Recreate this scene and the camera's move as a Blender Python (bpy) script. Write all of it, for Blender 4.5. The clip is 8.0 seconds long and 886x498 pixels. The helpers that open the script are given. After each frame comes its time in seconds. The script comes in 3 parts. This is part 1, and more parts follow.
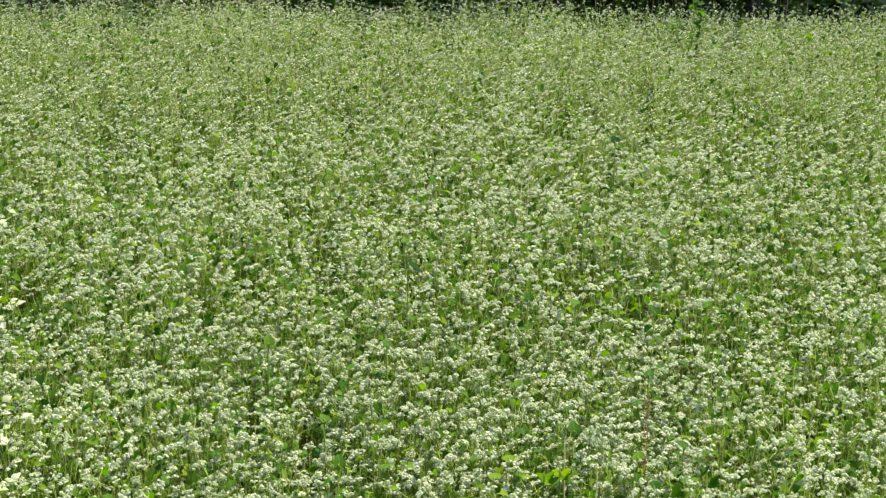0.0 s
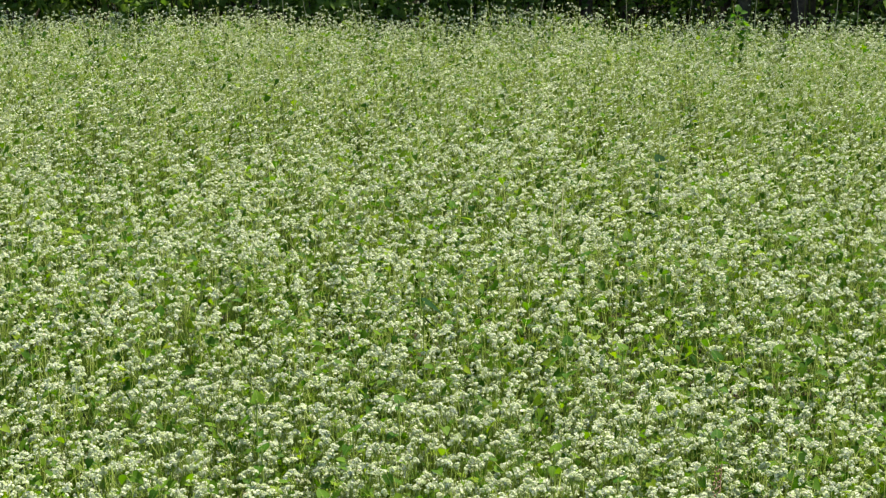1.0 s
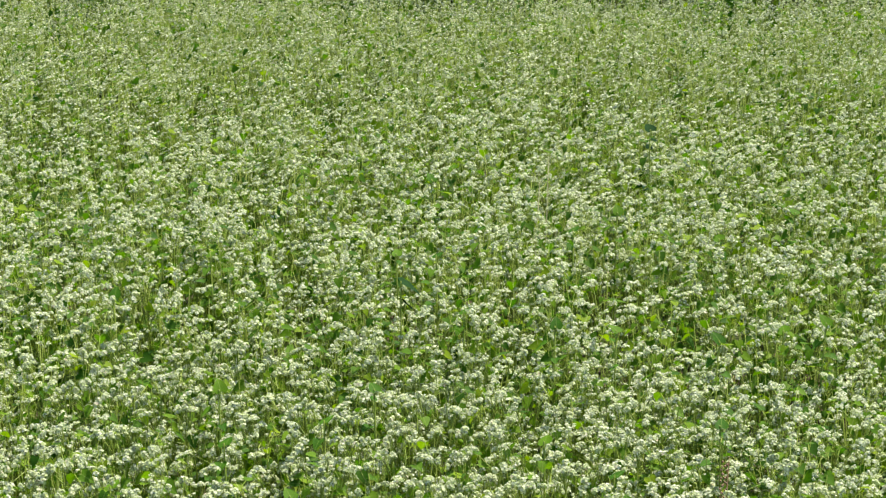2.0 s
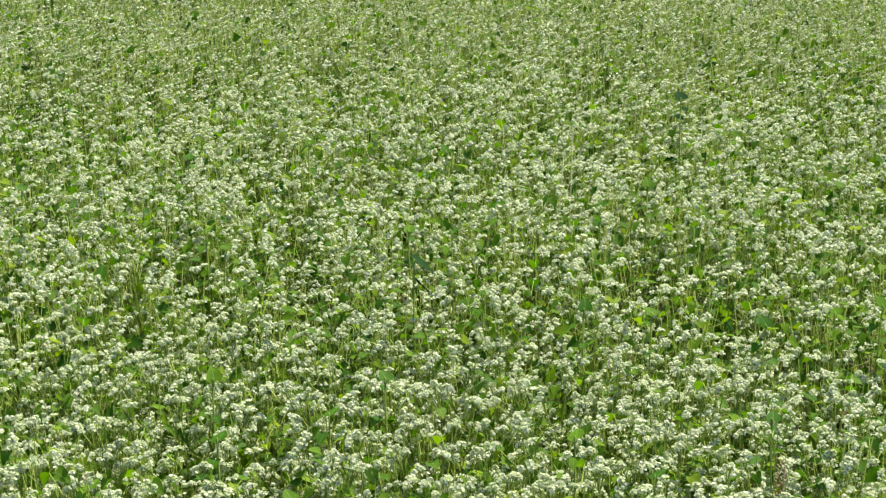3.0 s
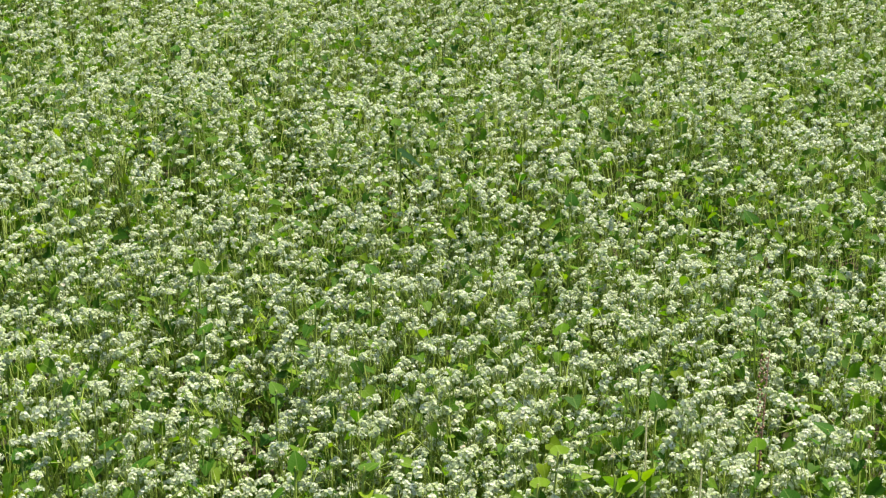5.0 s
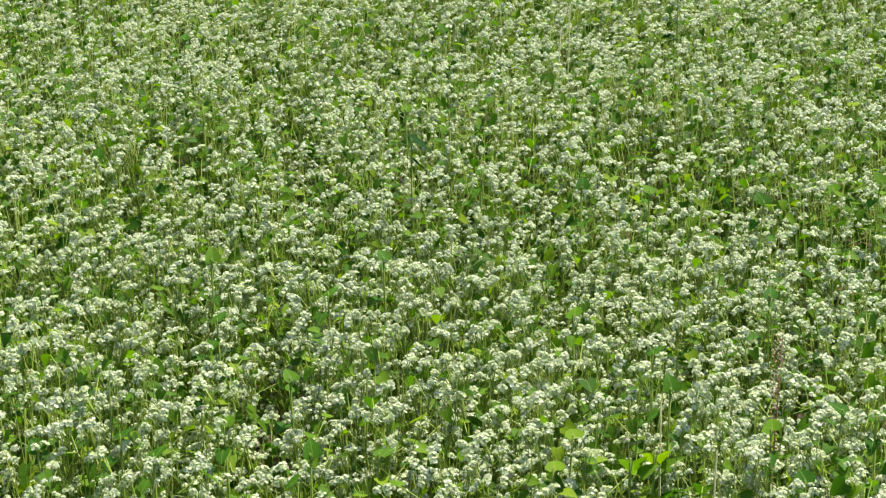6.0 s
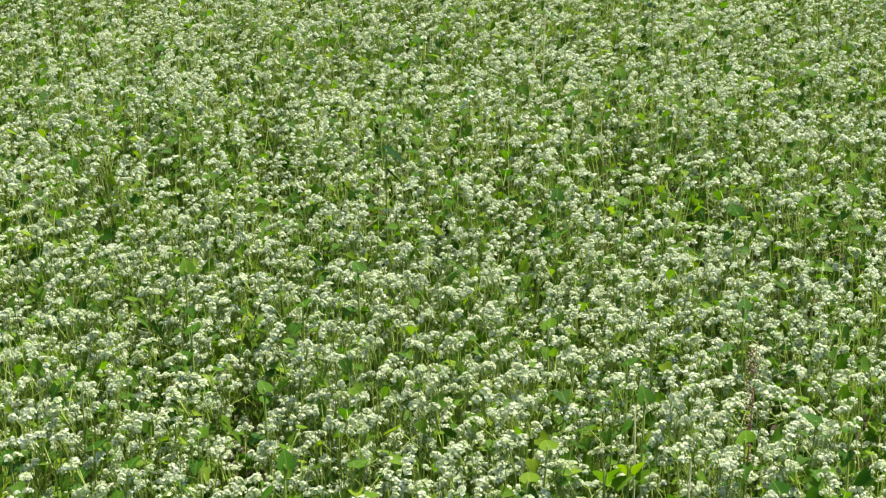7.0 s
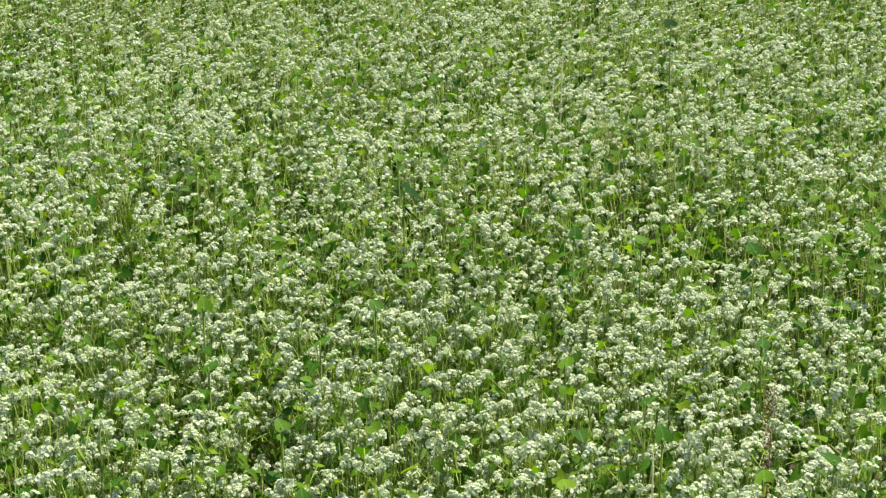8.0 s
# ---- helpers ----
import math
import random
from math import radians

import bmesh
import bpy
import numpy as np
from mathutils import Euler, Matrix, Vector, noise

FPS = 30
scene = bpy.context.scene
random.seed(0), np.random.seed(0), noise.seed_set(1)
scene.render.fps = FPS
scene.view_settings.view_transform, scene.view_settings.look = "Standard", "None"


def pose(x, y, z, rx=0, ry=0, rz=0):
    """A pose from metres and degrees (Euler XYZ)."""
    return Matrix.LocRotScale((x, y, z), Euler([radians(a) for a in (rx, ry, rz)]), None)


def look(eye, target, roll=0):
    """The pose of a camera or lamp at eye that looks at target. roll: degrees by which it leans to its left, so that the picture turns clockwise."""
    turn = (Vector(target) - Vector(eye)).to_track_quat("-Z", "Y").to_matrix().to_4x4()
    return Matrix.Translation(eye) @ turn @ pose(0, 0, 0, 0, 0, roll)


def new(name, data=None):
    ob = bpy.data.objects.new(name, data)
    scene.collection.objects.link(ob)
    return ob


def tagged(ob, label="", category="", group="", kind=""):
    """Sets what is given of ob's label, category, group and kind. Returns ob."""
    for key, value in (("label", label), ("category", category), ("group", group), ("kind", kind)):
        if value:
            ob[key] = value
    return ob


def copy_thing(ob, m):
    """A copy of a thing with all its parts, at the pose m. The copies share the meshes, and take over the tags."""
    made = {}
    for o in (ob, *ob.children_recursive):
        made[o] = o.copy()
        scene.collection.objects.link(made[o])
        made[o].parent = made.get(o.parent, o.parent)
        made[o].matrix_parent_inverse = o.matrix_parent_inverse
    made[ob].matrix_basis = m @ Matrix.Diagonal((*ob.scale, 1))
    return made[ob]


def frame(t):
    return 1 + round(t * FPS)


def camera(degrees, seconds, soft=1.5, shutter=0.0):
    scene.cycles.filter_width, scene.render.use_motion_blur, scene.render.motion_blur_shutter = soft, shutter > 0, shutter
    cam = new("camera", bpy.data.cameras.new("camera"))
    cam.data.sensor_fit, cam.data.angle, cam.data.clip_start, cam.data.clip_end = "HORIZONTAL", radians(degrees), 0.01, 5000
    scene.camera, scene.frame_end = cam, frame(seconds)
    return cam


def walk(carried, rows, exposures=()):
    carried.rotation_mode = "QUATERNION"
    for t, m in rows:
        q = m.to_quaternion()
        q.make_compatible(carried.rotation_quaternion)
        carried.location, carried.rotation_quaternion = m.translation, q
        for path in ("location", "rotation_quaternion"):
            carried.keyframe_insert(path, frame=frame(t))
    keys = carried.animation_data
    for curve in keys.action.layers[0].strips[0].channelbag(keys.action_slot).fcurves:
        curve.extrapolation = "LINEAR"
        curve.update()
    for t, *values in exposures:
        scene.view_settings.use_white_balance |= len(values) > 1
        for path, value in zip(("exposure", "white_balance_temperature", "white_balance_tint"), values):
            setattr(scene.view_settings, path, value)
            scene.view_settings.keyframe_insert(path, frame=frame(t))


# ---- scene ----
from collections import defaultdict

# ---------------------------------------------------------------- camera
cam = camera(25.24, 8.0, soft=1.3)
walk(cam, [
    (0, look((0.0120, -1.6452, 2.6380), (0.0823, 3.1227, 1.1338), 0.795)),
    (0.1, look((0.0120, -1.5527, 2.6094), (0.0503, 3.2218, 1.1254), 0.539)),
    (0.2, look((0.0120, -1.4556, 2.5794), (0.0438, 3.3297, 1.1303), 0.588)),
    (0.3, look((0.0120, -1.3565, 2.5487), (0.0115, 3.4347, 1.1189), 0.623)),
    (0.4, look((0.0120, -1.2577, 2.5181), (0.0440, 3.5333, 1.0880), 0.726)),
    (0.5, look((0.0120, -1.1613, 2.4883), (0.0747, 3.6344, 1.0748), 0.966)),
    (0.7, look((0.0120, -0.9822, 2.4329), (0.0947, 3.8203, 1.0440), 1.014)),
    (0.9, look((0.0120, -0.8299, 2.3857), (0.0716, 3.9700, 0.9864), 0.691)),
    (1, look((0.0120, -0.7658, 2.3659), (0.0392, 4.0277, 0.9440), 0.204)),
    (1.1, look((0.0120, -0.7103, 2.3487), (0.0062, 4.0720, 0.8895), -0.215)),
    (1.2, look((0.0120, -0.6634, 2.3342), (-0.0050, 4.1146, 0.8611), -0.622)),
    (1.3, look((0.0120, -0.6249, 2.3223), (-0.0153, 4.1547, 0.8545), -0.453)),
    (1.5, look((0.0120, -0.5705, 2.3055), (0.0632, 4.2076, 0.8334), -0.159)),
    (1.7, look((0.0120, -0.5393, 2.2958), (0.0882, 4.2382, 0.8226), 0.010)),
    (2.8, look((0.0060, -0.0060, 2.0990), (0.1053, 4.7749, 0.6384), 0.241)),
    (3, look((0.0000, -0.0060, 2.0980), (0.0628, 4.7622, 0.5944), 0.020)),
    (3.1, look((0.0000, -0.0060, 2.0980), (0.0454, 4.7506, 0.5577), -0.007)),
    (3.2, look((0.0000, -0.0060, 2.0980), (0.0246, 4.7407, 0.5271), -0.026)),
    (3.5, look((0.0000, -0.0060, 2.0980), (0.0073, 4.7246, 0.4790), 0.086)),
    (3.7, look((0.0000, -0.0060, 2.0980), (0.0124, 4.7157, 0.4531), -0.042)),
    (4, look((0.0000, -0.0060, 2.0980), (0.0582, 4.7154, 0.4532), 0.410)),
    (4.2, look((0.0000, -0.0060, 2.0980), (0.0530, 4.7187, 0.4627), 0.399)),
    (4.5, look((0.0000, -0.0060, 2.0980), (0.0913, 4.6835, 0.3658), 0.834)),
    (4.7, look((0.0000, -0.0060, 2.0980), (0.1095, 4.6705, 0.3322), 0.805)),
    (5, look((0.0000, -0.0060, 2.0980), (0.0969, 4.6743, 0.3415), 0.528)),
    (5.2, look((0.0000, -0.0060, 2.0980), (0.0718, 4.6711, 0.3319), 0.388)),
    (6.3, look((0.0000, -0.0060, 2.0980), (0.0707, 4.6613, 0.3061), -0.492)),
    (6.5, look((0.0000, -0.0060, 2.0980), (0.0758, 4.6717, 0.3334), -0.342)),
    (6.8, look((0.0000, -0.0060, 2.0980), (0.1018, 4.6673, 0.3233), -0.358)),
    (7, look((0.0000, -0.0060, 2.0980), (0.1303, 4.6704, 0.3332), -0.028)),
    (7.2, look((0.0000, -0.0060, 2.0980), (0.1382, 4.6801, 0.3598), 0.005)),
    (7.5, look((0.0000, -0.0060, 2.0980), (0.1041, 4.6870, 0.3760), -0.184)),
    (7.7, look((0.0000, -0.0060, 2.0980), (0.0907, 4.6986, 0.4074), -0.265)),
    (8, look((0.0000, -0.0060, 2.0980), (0.0870, 4.7047, 0.4241), -0.138)),
], exposures=[(0, 0.84, 6950, 4), (0.7, 0.84, 7080, 5), (3.5, 0.83, 6980, 4), (5, 0.83, 6950, 4), (6.5, 0.82, 6880, 2), (8, 0.83, 6900, 2)])

# ---------------------------------------------------------------- light
SUN_ELEV = radians(60)
SUN_TO = Vector((0.45 * math.cos(SUN_ELEV), 0.893 * math.cos(SUN_ELEV), math.sin(SUN_ELEV)))
world = bpy.data.worlds.new("sky")
scene.world = world
world.use_nodes = True
wn = world.node_tree
wn.nodes.clear()
sky = wn.nodes.new("ShaderNodeTexSky")
sky.sky_type, sky.sun_disc = "NISHITA", False
sky.sun_elevation = SUN_ELEV
sky.sun_rotation = math.atan2(SUN_TO.x, SUN_TO.y)
back = wn.nodes.new("ShaderNodeBackground")
back.inputs["Strength"].default_value = 0.112
wout = wn.nodes.new("ShaderNodeOutputWorld")
wn.links.new(sky.outputs[0], back.inputs["Color"])
wn.links.new(back.outputs[0], wout.inputs["Surface"])
sun = bpy.data.lights.new("sun", "SUN")
sun.energy, sun.angle, sun.color = 5.0, radians(0.53), (1.0, 0.95, 0.84)
new("sun", sun).matrix_world = look(SUN_TO * 60, (0, 0, 0))


# ---------------------------------------------------------------- materials
class Nodes:
    """A short way to write node materials."""

    def __init__(self, name):
        self.mat = bpy.data.materials.new(name)
        self.mat.use_nodes = True
        self.tree = self.mat.node_tree
        self.tree.nodes.clear()
        self.out = self.add("ShaderNodeOutputMaterial")

    def add(self, kind, **values):
        node = self.tree.nodes.new(kind)
        for key, value in values.items():
            node.inputs[key.replace("_", " ")].default_value = value
        return node

    def link(self, a, b):
        self.tree.links.new(a, b)

    def noise(self, scale, detail=3.0, rough=0.55):
        coord = self.add("ShaderNodeNewGeometry")
        n = self.add("ShaderNodeTexNoise", Scale=scale, Detail=detail, Roughness=rough)
        self.link(coord.outputs["Position"], n.inputs["Vector"])
        return n.outputs["Fac"]

    def ramp(self, fac, stops):
        r = self.add("ShaderNodeValToRGB")
        while len(r.color_ramp.elements) < len(stops):
            r.color_ramp.elements.new(0.5)
        for el, (at, col) in zip(r.color_ramp.elements, stops):
            el.position, el.color = at, (*col, 1)
        self.link(fac, r.inputs["Fac"])
        return r.outputs["Color"]

    def math(self, op, a, b=0.0):
        m = self.tree.nodes.new("ShaderNodeMath")
        m.operation = op
        for slot, v in ((0, a), (1, b)):
            if isinstance(v, (int, float)):
                m.inputs[slot].default_value = v
            else:
                self.link(v, m.inputs[slot])
        return m.outputs[0]

    def mix(self, fac, a, b, blend="MIX"):
        m = self.tree.nodes.new("ShaderNodeMix")
        m.data_type, m.blend_type = "RGBA", blend
        for slot, v in ((0, fac), (6, a), (7, b)):
            if isinstance(v, (int, float)):
                m.inputs[slot].default_value = v
            elif isinstance(v, tuple):
                m.inputs[slot].default_value = (*v, 1)
            else:
                self.link(v, m.inputs[slot])
        return m.outputs[2]

    def chance(self):
        """A number for each loose piece and each object."""
        info, geo = self.add("ShaderNodeObjectInfo"), self.add("ShaderNodeNewGeometry")
        return self.math("FRACT", self.math("ADD", info.outputs["Random"], geo.outputs["Random Per Island"]))

    def surface(self, colour, rough=0.6, bump=None, strength=0.3, distance=0.005, thin=0.0, thin_colour=None, specular=0.5):
        p = self.add("ShaderNodeBsdfPrincipled", Roughness=rough)
        p.inputs["Specular IOR Level"].default_value = specular
        if isinstance(colour, tuple):
            p.inputs["Base Color"].default_value = (*colour, 1)
        else:
            self.link(colour, p.inputs["Base Color"])
        if bump is not None:
            b = self.add("ShaderNodeBump", Strength=strength, Distance=distance)
            self.link(bump, b.inputs["Height"])
            self.link(b.outputs[0], p.inputs["Normal"])
        last = p.outputs[0]
        if thin > 0:
            tr = self.add("ShaderNodeBsdfTranslucent")
            self.link(thin_colour if thin_colour is not None else colour, tr.inputs["Color"])
            mx = self.add("ShaderNodeMixShader", Fac=thin)
            self.link(last, mx.inputs[1])
            self.link(tr.outputs[0], mx.inputs[2])
            last = mx.outputs[0]
        self.link(last, self.out.inputs["Surface"])
        return self.mat


def leaf_material(name, stops, thin=0.4, rough=0.65, warm=(1.15, 1.35, 0.45), blotch=40.0, gloss=0.14, veins=False):
    n = Nodes(name)
    colour = n.ramp(n.chance(), stops)
    colour = n.mix(0.35, colour, n.ramp(n.noise(blotch), [(0.3, (0.35, 0.4, 0.3)), (0.7, (1.0, 1.0, 0.9))]), "MULTIPLY")
    if veins:
        co = n.add("ShaderNodeTexCoord")
        xyz = n.add("ShaderNodeSeparateXYZ")
        n.link(co.outputs["Object"], xyz.inputs[0])
        side = n.math("ABSOLUTE", xyz.outputs[0])
        rib = n.math("LESS_THAN", side, 0.022)
        branch = n.math("LESS_THAN", n.math("FRACT", n.math("MULTIPLY", n.math("SUBTRACT", xyz.outputs[1], n.math("MULTIPLY", side, 0.8)), 6.0)), 0.10)
        colour = n.mix(n.math("MULTIPLY", n.math("MAXIMUM", rib, n.math("MULTIPLY", branch, 0.5)), 0.28), colour, (0.36, 0.46, 0.14))
    through_leaf = n.mix(1.0, colour, warm, "MULTIPLY")
    return n.surface(colour, rough, n.noise(220.0, 2), 0.25, 0.002, thin, through_leaf, gloss)


LEAF_STOPS = [
    (0.0, (0.040, 0.120, 0.009)), (0.4, (0.088, 0.195, 0.010)), (0.8, (0.150, 0.262, 0.012)), (1.0, (0.245, 0.340, 0.015))]
LEAF = leaf_material("buckwheat_leaf_green", LEAF_STOPS)
VEINED_LEAF = leaf_material("veined_leaf_green", LEAF_STOPS, veins=True)
BRIGHT_LEAF = leaf_material("fresh_leaf_green", [(0.0, (0.040, 0.140, 0.009)), (0.6, (0.072, 0.195, 0.010)), (1.0, (0.135, 0.265, 0.013))], 0.48, veins=True)
DARK_LEAF = leaf_material("dark_weed_green", [(0.0, (0.010, 0.036, 0.012)), (1.0, (0.022, 0.066, 0.020))], 0.25, 0.85, gloss=0.08)
TREE_LEAF = leaf_material("tree_leaf_green", [(0.0, (0.045, 0.095, 0.022)), (0.6, (0.085, 0.155, 0.032)), (1.0, (0.150, 0.230, 0.045))], 0.3, blotch=4.0)
SHRUB_LEAF = leaf_material("shrub_leaf_green", [(0.0, (0.080, 0.150, 0.036)), (0.7, (0.130, 0.225, 0.050)), (1.0, (0.230, 0.310, 0.080))], 0.3, blotch=12.0)
HAZEL_LEAF = leaf_material("hazel_leaf_green", [(0.0, (0.080, 0.150, 0.030)), (0.6, (0.130, 0.220, 0.040)), (1.0, (0.210, 0.300, 0.060))], 0.35, blotch=9.0)
PALE_LEAF = leaf_material("pale_shrub_leaf", [(0.0, (0.120, 0.190, 0.090)), (1.0, (0.260, 0.330, 0.190))], 0.3, blotch=20.0)
GRASS = leaf_material("grass_green", [(0.0, (0.070, 0.130, 0.025)), (0.6, (0.140, 0.200, 0.045)), (1.0, (0.270, 0.290, 0.100))], 0.3)


def petal_material():
    n = Nodes("buckwheat_petal_white")
    colour = n.ramp(n.chance(), [(0.0, (0.47, 0.56, 0.25)), (0.3, (0.57, 0.63, 0.38)), (0.7, (0.66, 0.70, 0.51)), (0.96, (0.74, 0.76, 0.645)), (1.0, (0.68, 0.58, 0.45))])
    return n.surface(colour, 0.6, n.noise(400.0, 2), 0.2, 0.001, 0.38, colour, 0.3)


# core green, darkened to put shade between the knobs into the colour
def core_material():
    n = Nodes("core_shade_green")
    colour = n.ramp(n.noise(160.0), [(0.3, (0.20, 0.25, 0.10)), (0.7, (0.42, 0.45, 0.27))])
    return n.surface(colour, 0.7, n.noise(300.0, 2), 0.4, 0.002, 0.1, colour, 0.3)


# bud green, partly standing in for shade on the heads' undersides
def bud_shade_material():
    n = Nodes("bud_green_underside_shade")
    colour = n.ramp(n.chance(), [(0.0, (0.33, 0.41, 0.14)), (0.5, (0.47, 0.54, 0.26)), (1.0, (0.62, 0.66, 0.42))])
    return n.surface(colour, 0.6, n.noise(400.0, 2), 0.2, 0.001, 0.25, colour, 0.3)


def stem_material(name, low, high):
    n = Nodes(name)
    colour = n.mix(n.noise(9.0), n.ramp(n.chance(), [(0.0, low), (1.0, high)]), n.ramp(n.noise(60.0), [(0.3, low), (0.7, high)]))
    return n.surface(colour, 0.5, n.noise(300.0, 2), 0.2, 0.001, 0.15, colour, 0.4)


PETAL, CORE, BUD_SHADE = petal_material(), core_material(), bud_shade_material()
STEM = stem_material("buckwheat_stem_green", (0.130, 0.220, 0.024), (0.310, 0.375, 0.060))
RED_STEM = stem_material("reddish_stem", (0.22, 0.12, 0.07), (0.42, 0.26, 0.18))
STRAW = stem_material("straw_stem", (0.34, 0.33, 0.16), (0.52, 0.50, 0.30))


def soil_material():
    n = Nodes("field_soil_and_grass")
    soil = n.ramp(n.noise(14.0, 6), [(0.3, (0.045, 0.032, 0.020)), (0.7, (0.110, 0.080, 0.052))])
    green = n.ramp(n.noise(3.0, 6), [(0.3, (0.035, 0.065, 0.018)), (0.7, (0.085, 0.130, 0.035))])
    cover = n.ramp(n.noise(0.7, 5, 0.65), [(0.40, (0, 0, 0)), (0.55, (1, 1, 1))])
    return n.surface(n.mix(cover, soil, green), 0.95, n.noise(30.0, 8), 0.8, 0.03, specular=0.2)


def bark_material():
    n = Nodes("rough_grey_brown_bark")
    colour = n.ramp(n.noise(11.0, 6), [(0.3, (0.055, 0.042, 0.034)), (0.55, (0.115, 0.088, 0.068)), (0.8, (0.200, 0.160, 0.125))])
    moss = n.ramp(n.noise(2.3, 4), [(0.5, (0, 0, 0)), (0.66, (0.6, 0.6, 0.6))])
    return n.surface(n.mix(moss, colour, (0.050, 0.070, 0.025)), 0.9, n.noise(28.0, 8), 0.9, 0.03, specular=0.2)


# litter browns are darkened to carry the shade under the trees
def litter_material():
    n = Nodes("shade_dark_litter")
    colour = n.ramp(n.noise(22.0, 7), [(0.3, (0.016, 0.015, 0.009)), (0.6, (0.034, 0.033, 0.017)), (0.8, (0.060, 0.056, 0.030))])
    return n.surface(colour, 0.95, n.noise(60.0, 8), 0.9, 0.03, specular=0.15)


SOIL, BARK, LITTER = soil_material(), bark_material(), litter_material()

# ---------------------------------------------------------------- mesh helpers
rng = np.random.default_rng(7)


class Bag:
    """Triangles with a material each, gathered as arrays."""

    def __init__(self):
        self.v, self.f, self.m, self.count = [], [], [], 0

    def add(self, v, f, m=0):
        v, f = np.asarray(v, float), np.asarray(f, int)
        self.v.append(v)
        self.f.append(f + self.count)
        self.m.append(np.full(len(f), m, int))
        self.count += len(v)

    def arrays(self):
        return np.concatenate(self.v), np.concatenate(self.f), np.concatenate(self.m)


def mesh_of(name, v, f, m, materials):
    me = bpy.data.meshes.new(name)
    me.vertices.add(len(v))
    me.vertices.foreach_set("co", np.ascontiguousarray(v, np.float32).ravel())
    me.loops.add(len(f) * 3)
    me.loops.foreach_set("vertex_index", np.ascontiguousarray(f, np.int32).ravel())
    me.polygons.add(len(f))
    me.polygons.foreach_set("loop_start", np.arange(0, len(f) * 3, 3, dtype=np.int32))
    me.polygons.foreach_set("material_index", np.ascontiguousarray(m, np.int32))
    for mat in materials:
        me.materials.append(mat)
    me.update(calc_edges=True)
    return me


def bag_mesh(name, bag, materials):
    return mesh_of(name, *bag.arrays(), materials)


def part(name, data, parent, label="", m=None):
    """Links a mesh as one part under a thing or under a part."""
    ob = new(name, data)
    ob.parent = parent
    if m is not None:
        ob.matrix_basis = m
    if label:
        ob["label"] = label
    return ob


def frame_along(way, spin=0.0):
    """A turn whose z axis follows way."""
    w = Vector(way).normalized()
    q = Vector((0, 0, 1)).rotation_difference(w).to_matrix()
    return np.array(q @ Matrix.Rotation(spin, 3, "Z"))


def tube(points, radii, sides=4):
    """A tapered tube along points, closed at its end."""
    points = [np.asarray(p, float) for p in points]
    v, f = [], []
    for i, p in enumerate(points):
        d = points[min(i + 1, len(points) - 1)] - points[max(i - 1, 0)]
        r = frame_along(d)
        for k in range(sides):
            a = 2 * math.pi * k / sides
            v.append(p + r @ np.array([math.cos(a) * radii[i], math.sin(a) * radii[i], 0]))
    for i in range(len(points) - 1):
        for k in range(sides):
            a, b = i * sides + k, i * sides + (k + 1) % sides
            f += [(a, b, b + sides), (a, b + sides, a + sides)]
    last = (len(points) - 1) * sides
    f += [(last, last + k, last + k + 1) for k in range(1, sides - 1)]
    return np.array(v), np.array(f)


# ---------------------------------------------------------------- buckwheat: its pieces
def floret(detail, r):
    """A small open five-petalled flower, its face up."""
    if detail == 2:
        v = [(0, 0, -0.3 * r)] + [(math.cos(2 * math.pi * k / 5) * r, math.sin(2 * math.pi * k / 5) * r, 0.1 * r) for k in range(5)]
        f = [(0, 1 + k, 1 + (k + 1) % 5) for k in range(5)]
    else:
        v = [(r, 0, 0), (0, r, 0.15 * r), (-r, 0, 0), (0, -r, 0.15 * r)]
        f = [(0, 1, 2), (0, 2, 3)]
    return np.array(v, float), np.array(f)


def ball(rx, rz):
    v = np.array([(rx, 0, 0), (0, rx, 0), (-rx, 0, 0), (0, -rx, 0), (0, 0, rz), (0, 0, -rz)], float)
    return v, np.array([(0, 1, 4), (1, 2, 4), (2, 3, 4), (3, 0, 4), (1, 0, 5), (2, 1, 5), (3, 2, 5), (0, 3, 5)])


